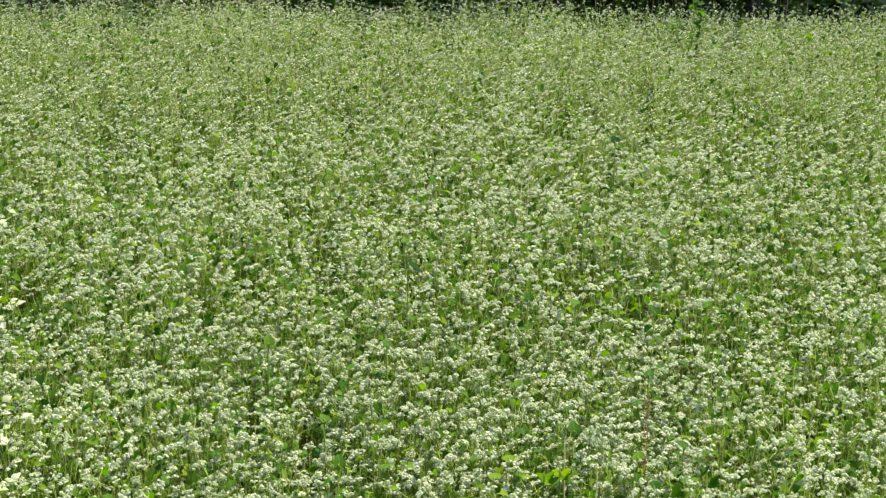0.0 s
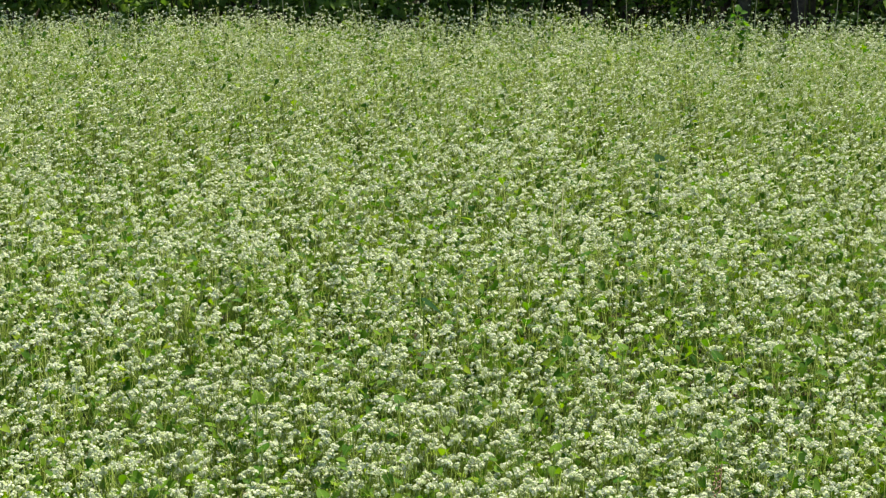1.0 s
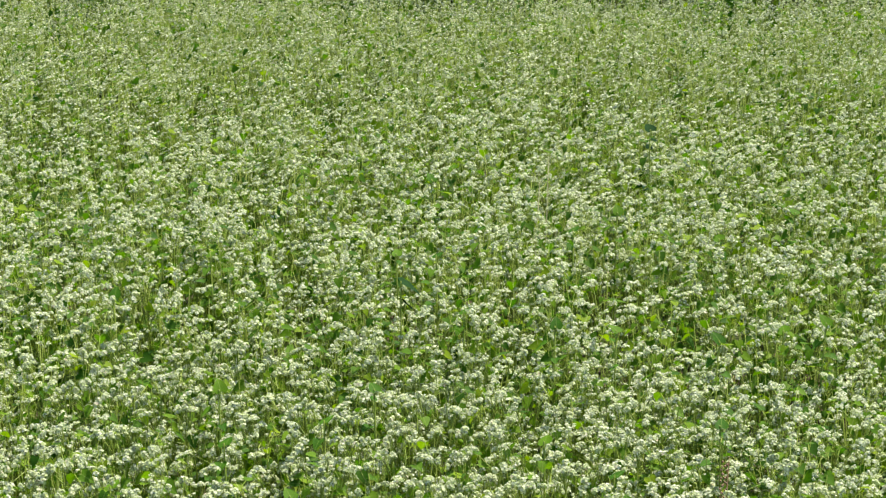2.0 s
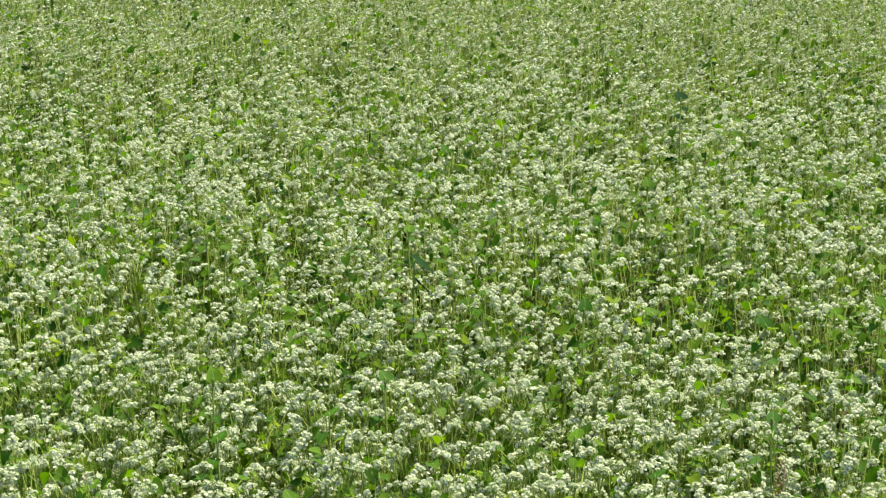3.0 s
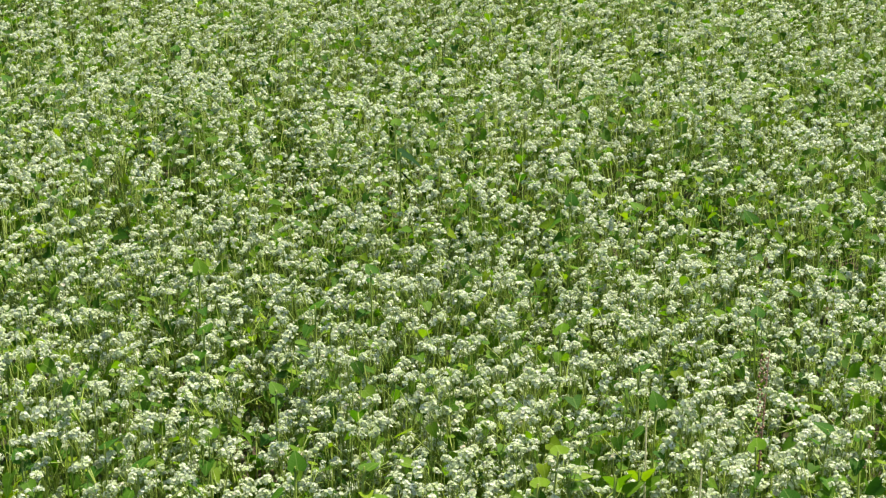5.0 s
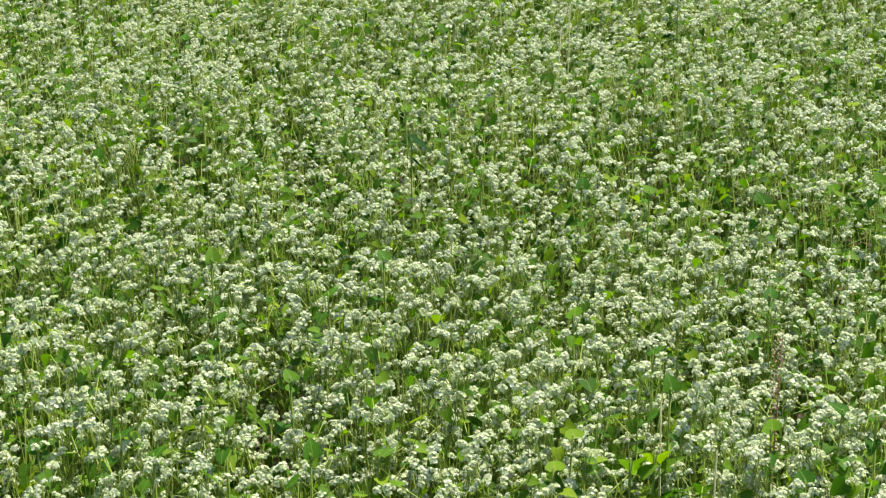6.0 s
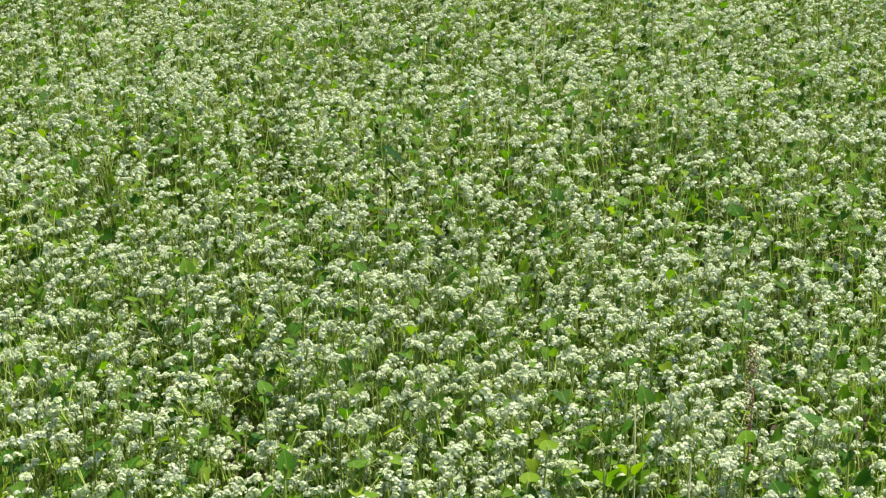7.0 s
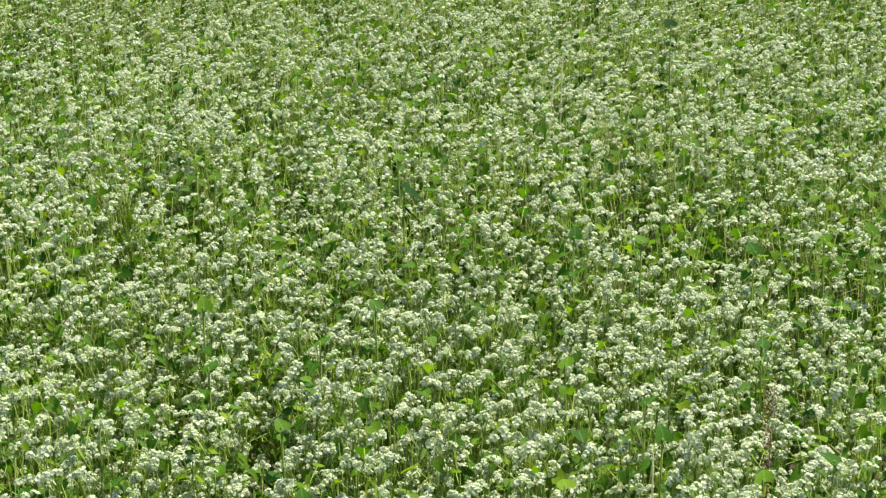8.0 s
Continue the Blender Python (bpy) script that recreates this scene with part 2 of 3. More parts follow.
def flower_head(seed, detail):
    """A cap of short crowded racemes, longer along x than across: knobs of florets on an arched, uneven top; its stalk end at the origin."""
    r = np.random.default_rng(seed)
    bag = Bag()
    long, high = r.uniform(0.011, 0.021), r.uniform(0.003, 0.007)
    knobs = int(r.integers(2, 6)) if detail > 0 else 2 + detail
    for k in range(knobs):
        a, d = k * 2.39996 + r.normal(0, 0.3), math.sqrt((k + r.uniform(0.1, 0.7)) / knobs)
        c = np.array([math.cos(a) * d * long, math.sin(a) * d * long * 0.42, 0.010 - high * d * d + r.normal(0, 0.0018)])
        w = r.uniform(0.0039, 0.0062) * (1.0 if detail > 0 else 1.35)
        v, f = ball(w * 0.80, w * 0.58)
        bag.add(v + c, f[:4], 1)
        amount = {2: 8, 1: 7, 0: 2, -1: 3}[detail]
        for i in range(amount):
            z = 1 - (i + 0.4) / amount * 1.25
            b = i * 2.39996 + r.uniform(-0.4, 0.4)
            q = math.sqrt(max(0.0, 1 - z * z))
            n = np.array([q * math.cos(b), q * math.sin(b), z])
            size = r.uniform(0.0023, 0.0036) * {-1: 1.9, 0: 2.1, 1: 1.12, 2: 1.0}[detail]
            v, f = floret(detail, size)
            way = n + r.normal(0, 0.22, 3) + np.array([0, 0, 0.35])
            # lower florets get bud green, which also paints the underside's shade
            kind = 0 if z > 0.05 + r.normal(0, 0.2) else 2
            bag.add(v @ frame_along(way, r.uniform(0, 6)).T + c + n * w * r.uniform(0.85, 1.15) * np.array([1, 1, 0.72]), f, kind)
        if detail == 2:
            v, f = tube([(0, 0, -0.03), c * np.array([0.8, 0.8, 0.6])], [0.0009, 0.0007], 3)
            bag.add(v, f, 3)
    return bag.arrays()


def leaf_blade(detail):
    """A heart-shaped leaf, one unit long, its stalk end at the origin, folded along the rib and drooping to its tip."""
    if detail == 2:
        side = [(0.27, -0.17), (0.46, 0.05), (0.37, 0.42), (0.18, 0.76)]
        mid = [(0, 0), (0, 0.40), (0, 0.75), (0, 1.0)]
        pts = mid + side + [(-x, y) for x, y in side]
        f = []
        for b, flip in ((4, False), (8, True)):
            t = [(0, b, b + 1), (0, b + 1, 1), (1, b + 1, b + 2), (1, b + 2, 2), (2, b + 2, b + 3), (2, b + 3, 3)]
            f += [(p, r_, q) for p, q, r_ in t] if flip else t
    else:
        pts = [(0, 0), (0.42, 0.08), (0.30, 0.52), (0, 1.0), (-0.30, 0.52), (-0.42, 0.08)]
        f = [(0, 1, 2), (0, 2, 3), (0, 3, 4), (0, 4, 5)]
    v = np.array([(x, y, 0.25 * abs(x) - 0.16 * y * y) for x, y in pts])
    return v, np.array(f)


HEADS = {d: [flower_head(40 + k, d) for k in range(18)] for d in (-1, 0, 1, 2)}
BLADE = {d: leaf_blade(d) for d in (1, 2)}


def plan_plant(seed, leaves=12, flowers=13):
    """Where the stems, leaves and heads of one plant stand: polylines with radii, leaf poses, head poses."""
    r = np.random.default_rng(seed)
    top = 0.63
    lean = r.normal(0, 0.03, 2)
    main = [np.array([lean[0] * (z / top) ** 2, lean[1] * (z / top) ** 2, z]) for z in (0, 0.22, 0.42, top)]
    main[1][:2] += r.normal(0, 0.008, 2)
    main[2][:2] += r.normal(0, 0.010, 2)
    stems = [(main, [0.0027, 0.0023, 0.0016, 0.0010])]
    heads, blades = [], []
    tips = [main[-1]]
    turn = r.uniform(0, 6.28)
    for k in range(flowers - 2 + r.integers(0, 3)):
        a = turn + k * 2.4 + r.normal(0, 0.2)
        z0, z1 = r.uniform(0.30, 0.48), r.uniform(0.46, 0.68)
        d = r.uniform(0.015, 0.105)
        root = np.array([main[2][0], main[2][1], z0])
        tip = np.array([root[0] + math.cos(a) * d, root[1] + math.sin(a) * d, z1])
        bend = (root + tip) / 2 + np.array([math.cos(a) * d * 0.18, math.sin(a) * d * 0.18, -0.01])
        stems.append(([root, bend, tip], [0.0012, 0.0010, 0.0007]))
        tips.append(tip)
    for t in tips:
        heads.append((int(r.integers(0, 18)), t + np.array([0, 0, 0.012]), r.normal(0.70, 0.45), (r.normal(0, 0.20), r.normal(-0.22, 0.17)), r.uniform(0.62, 1.15)))
    for k in range(leaves):
        z = 0.20 + 0.44 * ((k + r.uniform(0, 0.8)) / leaves) ** 0.6
        a = turn + k * 2.5 + r.normal(0, 0.3)
        size = r.uniform(0.017, 0.036) * (1.4 if z < 0.50 else 1.0)
        reach = r.uniform(0.015, 0.06)
        root = np.array([main[1][0] * 0.5, main[1][1] * 0.5, z - 0.02])
        at = root + np.array([math.cos(a) * reach, math.sin(a) * reach, 0.025])
        stems.append(([root, at], [0.0011, 0.0008]))
        blades.append((at, a - math.pi / 2, r.uniform(-0.95, 0.30), r.normal(0, 0.45), size))
    return stems, blades, heads


def leaf_pose(at, yaw, pitch, rollover, size):
    return Matrix.Translation(at) @ Euler((pitch, rollover, yaw), "XYZ").to_matrix().to_4x4() @ Matrix.Diagonal((size, size, size, 1))


def head_pose(at, yaw, tilt, size):
    return Matrix.Translation(at) @ Euler((tilt[0], tilt[1], yaw), "XYZ").to_matrix().to_4x4() @ Matrix.Diagonal((size, size, size, 1))


def moved(v, m):
    a = np.array(m)
    return v @ a[:3, :3].T + a[:3, 3]


def plant_arrays(plan, detail):
    """One plant as three sets of triangles: stems, leaves, heads."""
    stems, blades, heads = plan
    s, l, h = Bag(), Bag(), Bag()
    if detail == -2:
        s.add(*tube(stems[0][0][::3], [0.004, 0.002], 3))
        v, f = BLADE[1]
        for at, yaw, pitch, rollover, size in blades[::4]:
            l.add(moved(v, leaf_pose(at, yaw, pitch, rollover, size * 1.3)), f)
        v, f = ball(0.015, 0.009)
        for which, at, yaw, tilt, size in heads[::3]:
            h.add(moved(v, head_pose(at, yaw, tilt, size * 1.3)), f[:4], 0)
        return s.arrays(), l.arrays(), h.arrays()
    for k, (points, radii) in enumerate(stems):
        if detail < 1:
            if len(points) == 2 or k % 2:
                continue
        if detail < 2 and len(points) == 3:
            points, radii = points[::len(points) - 1], radii[::len(radii) - 1]
        s.add(*tube(points, [q * (1.0 if detail > 0 else 1.25) for q in radii], 3))
    v, f = BLADE[2 if detail > 0 else 1]
    for at, yaw, pitch, rollover, size in blades:
        l.add(moved(v, leaf_pose(at, yaw, pitch, rollover, size)), f)
    for which, at, yaw, tilt, size in heads:
        v, f, m = HEADS[detail][which]
        h.v.append(moved(v, head_pose(at, yaw, tilt, size * (1.0 if detail > 0 else 0.78))))
        h.f.append(f + h.count)
        h.m.append(m)
        h.count += len(v)
    return s.arrays(), l.arrays(), h.arrays()


PLANS = [plan_plant(100 + k) for k in range(18)] + [plan_plant(140 + k, 14, 6) for k in range(8)]
FULL_PLANS = [plan_plant(200 + k, 9, 19) for k in range(18)] + [plan_plant(240 + k, 12, 13) for k in range(8)]

EDGE_PLANS = [plan_plant(300 + k, 9, 31) for k in range(18)] + [plan_plant(340 + k, 11, 22) for k in range(8)]

# ---------------------------------------------------------------- the lie of the crop
FIELD_X, FIELD_Y = (-5.4, 6.2), (1.9, 9.2)
CLUMPS = [(-0.76, 4.92), (-0.30, 4.16), (0.76, 4.70), (0.49, 4.14), (0.64, 3.60), (0.48, 3.46), (0.28, 4.52), (-0.79, 4.30), (0.10, 3.33),
          (-0.58, 3.15), (-0.11, 3.21), (-0.22, 3.03), (-0.01, 2.99), (0.46, 2.86)]
HOLLOWS = [(0.15, 3.27), (0.02, 4.20), (-0.67, 4.36), (0.33, 3.25)]


def crop_height(x, y):
    """The factor by which plants at (x, y) are taller than the common 0.68 m."""
    h = 1.0 + 0.055 * noise.noise((x * 0.9, y * 0.9, 3.1)) + 0.05 * noise.noise((x * 3.7, y * 3.7, 7.7))
    for cx, cy in CLUMPS:
        h += 0.05 * math.exp(-((x - cx) ** 2 + (y - cy) ** 2) / 0.006)
    for cx, cy in HOLLOWS:
        h -= 0.12 * math.exp(-((x - cx) ** 2 + (y - cy) ** 2) / 0.004)
    return h


def near_patch(x, y):
    """The patch whose plants stand as things of their own."""
    return 2.38 < y < 4.10 and abs(x - 0.05) < 0.175 * y + 0.13


def field_edge(x):
    return 9.13 - 0.06 * x + 0.10 * noise.noise((x * 1.3, 0.4, 0))


ground_mesh = bpy.data.meshes.new("ground")
gb = bmesh.new()
bmesh.ops.create_grid(gb, x_segments=40, y_segments=40, size=1500)
for gv in gb.verts:
    gv.co.z = 0.0
gb.to_mesh(ground_mesh)
ground_mesh.materials.append(SOIL)
tagged(new("ground", ground_mesh), "brown field soil with patches of low green growth", "ground", kind="structure")

floor_mesh = bpy.data.meshes.new("wood_floor")
fb = bmesh.new()
bmesh.ops.create_grid(fb, x_segments=90, y_segments=50, size=1)
for fv in fb.verts:
    fv.co.x, fv.co.y = fv.co.x * 30, 21.0 + fv.co.y * 11.6
    fv.co.z = 0.02 + 0.05 * max(0.0, noise.noise((fv.co.x * 0.8, fv.co.y * 0.8, 0)))
fb.to_mesh(floor_mesh)
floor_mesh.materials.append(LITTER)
tagged(new("ground_wood", floor_mesh), "wood floor of leaf litter coloured dark for the tree shade", "ground", kind="structure")

# the plants, on an uneven grid
SPACING = 0.099
near_spots, far_spots = [], []
for iy in range(int((FIELD_Y[1] + 0.4 - FIELD_Y[0]) / SPACING)):
    for ix in range(int((FIELD_X[1] - FIELD_X[0]) / SPACING)):
        x = FIELD_X[0] + (ix + rng.uniform(0.0, 1.0)) * SPACING
        y = FIELD_Y[0] + (iy + rng.uniform(0.0, 1.0)) * SPACING
        pick, spin, tall = rng.integers(0, 18), rng.normal(0, 0.38), rng.normal(0, 0.036)
        thick = any((x - cx) ** 2 + (y - cy) ** 2 < 0.015 for cx, cy in CLUMPS)
        if noise.noise((x * 2.3, y * 2.3, 11.0)) + rng.normal(0, 0.12) > 0.30 and not thick:
            pick = 18 + pick % 8
        wide, sx, sy = rng.uniform(0.9, 1.15), rng.normal(0, 0.06), rng.normal(0, 0.06)
        if y > field_edge(x):
            continue
        spot = (pick, x, y, spin, crop_height(x, y) + tall, wide, sx, sy, 1 - (y + rng.normal(0, 0.5) > 6.3) - (y + rng.normal(0, 0.6) > 7.5))
        (near_spots if near_patch(x, y) else far_spots).append(spot)

# shorter plants fill the crop under the tall ones
for _ in range(120):
    y = rng.uniform(2.4, 4.1)
    x = 0.05 + rng.uniform(-1, 1) * (0.175 * y + 0.13)
    far_spots.append((rng.integers(0, 26), x, y, rng.normal(0, 0.38), 0.90 + rng.normal(0, 0.03), 1.1, rng.normal(0, 0.06), rng.normal(0, 0.06), 1))

# extra plants along the far edge fill gaps in the camera's view
for _ in range(620):
    x = rng.uniform(-3.2, 3.6)
    y = field_edge(x) - abs(rng.normal(0, 0.45))
    far_spots.append((18 + rng.integers(0, 8), x, y, rng.normal(0, 0.38), 0.95 + rng.normal(0, 0.03), 1.1, rng.normal(0, 0.06), rng.normal(0, 0.06), -1))

# ---------------------------------------------------------------- near plants: a thing each
HEAD_MESH = [mesh_of("flower_head", *HEADS[2][k], [PETAL, CORE, BUD_SHADE, STEM]) for k in range(18)]
LEAF_MESH = mesh_of("leaf", BLADE[2][0], BLADE[2][1], np.zeros(len(BLADE[2][1]), int), [VEINED_LEAF])
BRIGHT_MESH = mesh_of("leaf", BLADE[2][0], BLADE[2][1], np.zeros(len(BLADE[2][1]), int), [BRIGHT_LEAF])
DARK_MESH = mesh_of("leaf", BLADE[2][0], BLADE[2][1], np.zeros(len(BLADE[2][1]), int), [DARK_LEAF])


def buckwheat_plant(plan):
    stems, blades, heads = plan
    root = new("buckwheat_plant")
    bag = Bag()
    for points, radii in stems:
        bag.add(*tube(points, radii, 4))
    part("stem", bag_mesh("stem", bag, [STEM]), root)
    for blade in blades:
        part("leaf", LEAF_MESH, root, m=leaf_pose(*blade))
    for which, *rest in heads:
        part("flower_head", HEAD_MESH[which], root, "cluster of tiny white flowers", head_pose(*rest[:3], rest[3] * 1.08))
    return tagged(root, "flowering buckwheat plant with white heads and green leaves", "plant", "buckwheat plants in the field")


def sheared(x, y, spin, tall, wide, sx, sy):
    lean = Matrix(((1, 0, sx, 0), (0, 1, sy, 0), (0, 0, 1, 0), (0, 0, 0, 1)))
    return Matrix.Translation((x, y, 0)) @ lean @ Matrix.Rotation(spin, 4, "Z") @ Matrix.Diagonal((wide, wide, tall, 1))


firsts = {}
for pick, x, y, spin, tall, wide, sx, sy, _ in near_spots:
    place = Matrix.Translation((x, y, 0)) @ Euler((-sy, sx, spin)).to_matrix().to_4x4() @ Matrix.Diagonal((wide, wide, tall, 1))
    if pick not in firsts:
        firsts[pick] = buckwheat_plant(PLANS[pick])
        firsts[pick].matrix_basis = place
    else:
        ob = copy_thing(firsts[pick], place)
        ob.matrix_basis = place

# ---------------------------------------------------------------- the rest of the crop: one thing
crop = tagged(new("buckwheat_crop"), "dense field of white flowering buckwheat", "crop", kind="stuff")


def spread(spots, detail):
    """Arrays of all the plants at these spots: stems, leaves, heads."""
    out = [Bag(), Bag(), Bag()]
    by_kind = defaultdict(list)
    for s in spots:
        by_kind[s[0]].append(s[1:])
    for pick, places in by_kind.items():
        ms = np.array([np.array(sheared(*p[:7])) for p in places])
        for bag, (v, f, m) in zip(out, plant_arrays({1: PLANS, 0: FULL_PLANS, -1: EDGE_PLANS, -2: PLANS}[detail][pick], detail)):
            vv = np.einsum("kij,nj->kni", ms[:, :3, :3], v) + ms[:, None, :3, 3]
            ff = f[None] + (np.arange(len(ms)) * len(v))[:, None, None]
            bag.v.append(vv.reshape(-1, 3))
            bag.f.append(ff.reshape(-1, 3) + bag.count)
            bag.m.append(np.tile(m, len(ms)))
            bag.count += len(ms) * len(v)
    return out


def view_wedge(x, y):
    """The wedge of the field in the camera's view, whose plants are built finer."""
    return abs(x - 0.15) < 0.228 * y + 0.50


INNER = [s for s in far_spots if view_wedge(s[1], s[2])]
OUTER = [s for s in far_spots if not view_wedge(s[1], s[2])]
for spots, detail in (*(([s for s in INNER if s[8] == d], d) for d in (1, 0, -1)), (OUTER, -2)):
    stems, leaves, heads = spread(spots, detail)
    for pname, bag, mats, label in (("stems", stems, [STEM], "green stems"), ("leaves", leaves, [LEAF], "heart-shaped green leaves"), ("flower_heads", heads, [PETAL, CORE, BUD_SHADE, STEM], "white flower clusters")):
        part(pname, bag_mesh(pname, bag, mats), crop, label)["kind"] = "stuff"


# ---------------------------------------------------------------- leafy shoots that stand out of the flowers
def leafy_shoot(seed, data, stem_mat, name, label, leaf_count, size, upright, height=0.72, gap=0.045):
    """A flowerless shoot: a stem with leaves held up at its top."""
    r = np.random.default_rng(seed)
    root = new(name)
    bag = Bag()
    main = [(0, 0, 0), (r.normal(0, 0.006), r.normal(0, 0.006), height * 0.5), (r.normal(0, 0.01), r.normal(0, 0.01), height - 0.03)]
    bag.add(*tube(main, [0.004, 0.003, 0.0018], 4))
    poses = []
    for k in range(leaf_count):
        z = height - 0.035 - gap * k * r.uniform(0.6, 1.1)
        a = r.uniform(0, 6.28) if k else 0.0
        reach = 0.02 if k else 0.004
        at = np.array([main[2][0] + math.cos(a) * reach, main[2][1] + math.sin(a) * reach, z])
        bag.add(*tube([(main[2][0], main[2][1], z - 0.02), at], [0.0012, 0.0009], 3))
        if k == 0:
            poses.append((at, r.normal(0, 0.4), upright, r.normal(0, 0.2), size))
        else:
            poses.append((at, a - math.pi / 2, r.uniform(-0.5, 0.7), r.normal(0, 0.4), size * r.uniform(0.6, 0.95)))
    part("stem", bag_mesh("stem", bag, [stem_mat]), root)
    for p in poses:
        part("leaf", data, root, m=leaf_pose(*p))
    return tagged(root, label, "plant", "leafy shoots in the field")


SHOOT_LABEL = "bright green leafy shoot standing among white flowers"
shoot_a = leafy_shoot(1, BRIGHT_MESH, STEM, "leafy_shoot", SHOOT_LABEL, 4, 0.035, 0.75, 0.75)
shoot_b = leafy_shoot(2, BRIGHT_MESH, STEM, "leafy_shoot", SHOOT_LABEL, 5, 0.032, 0.45, 0.75)
shoot_c = leafy_shoot(3, BRIGHT_MESH, STEM, "leafy_shoot", SHOOT_LABEL, 4, 0.038, 0.25)
BROAD_LABEL = "broad dark green leaves among white flowers"
shoot_d = leafy_shoot(4, LEAF_MESH, STEM, "leafy_shoot", BROAD_LABEL, 3, 0.036, 0.1)
shoot_e = leafy_shoot(5, LEAF_MESH, STEM, "leafy_shoot", "clump of large drooping green leaves among white flowers", 7, 0.052, -0.7)
UPRIGHT = [(0.07, 5.27), (-0.01, 4.54), (-0.71, 4.20), (-1.02, 4.92), (-0.31, 5.37), (-0.61, 5.22), (0.59, 4.92), (1.09, 4.92), (0.35, 3.96), (0.49, 3.94), (0.71, 3.85), (-0.06, 3.57), (-0.40, 3.56), (-0.21, 3.02), (-0.17, 2.73), (0.66, 3.35), (0.41, 2.95), (0.67, 2.87), (0.98, 3.97)]
SPREADING = [(0.08, 4.61), (-0.52, 4.63), (0.46, 4.84), (0.85, 4.75), (0.14, 4.15), (0.89, 4.00), (0.14, 5.52), (0.20, 4.85), (-0.37, 3.33), (-0.48, 2.86), (-0.57, 3.12), (-0.32, 2.89), (-0.42, 2.79), (0.28, 3.33), (0.56, 2.85), (0.74, 2.89), (0.58, 2.67), (-0.61, 2.81), (-0.99, 4.79), (-0.17, 3.45), (0.41, 3.16)]
BROAD = [(-0.66, 4.61), (1.05, 4.62), (0.23, 2.82), (0.19, 2.71), (-0.42, 4.19), (-0.47, 4.47), (-0.90, 4.81), (-0.08, 2.78)]
LARGE = [(0.33, 2.74), (0.37, 2.76)]


def stand(firsts, places):
    """Sets the given first things, and then copies of them, at the places."""
    for k, (x, y) in enumerate(places):
        place = pose(x, y, 0, 0, 0, rng.uniform(-35, 35))
        if k < len(firsts):
            firsts[k].matrix_basis = place
        else:
            copy_thing(firsts[k % len(firsts)], place)


stand([shoot_a, shoot_b], UPRIGHT)
stand([shoot_c], SPREADING)
stand([shoot_d], BROAD)
stand([shoot_e], LARGE)

weed = leafy_shoot(8, DARK_MESH, STEM, "weed", "tall weed with dark bluish green leaves above the flowers", 10, 0.042, 0.5, 0.83)
weed.matrix_basis = pose(0.77, 5.56, 0, 0, 0, 20)
dock = leafy_shoot(9, DARK_MESH, STEM, "weed", "low weed with one long dark green leaf", 2, 0.065, -0.5, 0.77)
dock.matrix_basis = pose(-0.01, 4.21, 0, 0, 0, -70)


def seed_stalk():
    """A thin upright stalk with small rusty seeds along its upper half."""
    root = new("seed_stalk")
    bag = Bag()
    bag.add(*tube([(0, 0, 0), (0.006, 0.002, 0.4), (0.012, 0, 0.78)], [0.0026, 0.0020, 0.0008], 4))
    part("stem", bag_mesh("stem", bag, [RED_STEM]), root)
    seeds = Bag()
    r = np.random.default_rng(4)
    for k in range(70):
        z = 0.56 + 0.21 * k / 70
        v, f = ball(0.0026, 0.0034)
        a = k * 2.4
        seeds.add(v + np.array([0.004 + math.cos(a) * 0.008 * r.uniform(0.5, 1), math.sin(a) * 0.008 * r.uniform(0.5, 1), z]), f)
    part("seed_head", bag_mesh("seed_head", seeds, [RED_STEM]), root, "rusty brown seeds")["kind"] = "stuff"
    return tagged(root, "thin reddish seed stalk rising between white flowers", "plant")


tall_weed = leafy_shoot(11, BRIGHT_MESH, STEM, "weed", "tall fresh green weed at the edge of the field", 26, 0.042, 0.9, 0.86, 0.012)
tall_weed.matrix_basis = pose(1.43, 8.45, 0, 0, 0, 15) @ Matrix.Scale(0.97, 4)
copy_thing(tall_weed, pose(1.49, 8.40, 0, 0, 0, 130) @ Matrix.Scale(0.92, 4))
copy_thing(tall_weed, pose(1.37, 8.48, 0, 0, 0, 250) @ Matrix.Scale(0.89, 4))
seed_stalk().matrix_basis = pose(0.60, 3.03, 0, 0, 0, 0)


def dry_stem(height, lean):
    root = new("grass_stem")
    bag = Bag()
    bag.add(*tube([(0, 0, 0), (lean * 0.3, 0, height * 0.5), (lean, 0, height)], [0.0028, 0.0024, 0.0012], 4))
    part("stem", bag_mesh("stem", bag, [STRAW]), root)
    return tagged(root, "pale straw coloured grass stem above the crop", "grass", "dry grass stems")


for x, y, h, lean in ((0.40, 5.07, 0.83, 0.01), (0.35, 4.97, 0.80, 0.03), (0.44, 2.67, 0.74, 0.01), (0.39, 2.8, 0.76, -0.01), (1.66, 9.35, 1.25, 0.05), (2.02, 9.1, 0.98, 0.04), (-0.75, 9.4, 1.15, -0.03)):
    dry_stem(h, lean).matrix_basis = pose(x, y, 0)
edge_stem = dry_stem(1.0, 0.14)
edge_stem.matrix_basis = pose(0.5, 9.35, 0)
for _ in range(12):
    x = rng.uniform(-1.6, 3.2)
    copy_thing(edge_stem, pose(x, field_edge(x) + rng.uniform(0.05, 0.6), 0, 0, 0, rng.uniform(0, 360)) @ Matrix.Scale(rng.uniform(0.72, 0.98), 4))


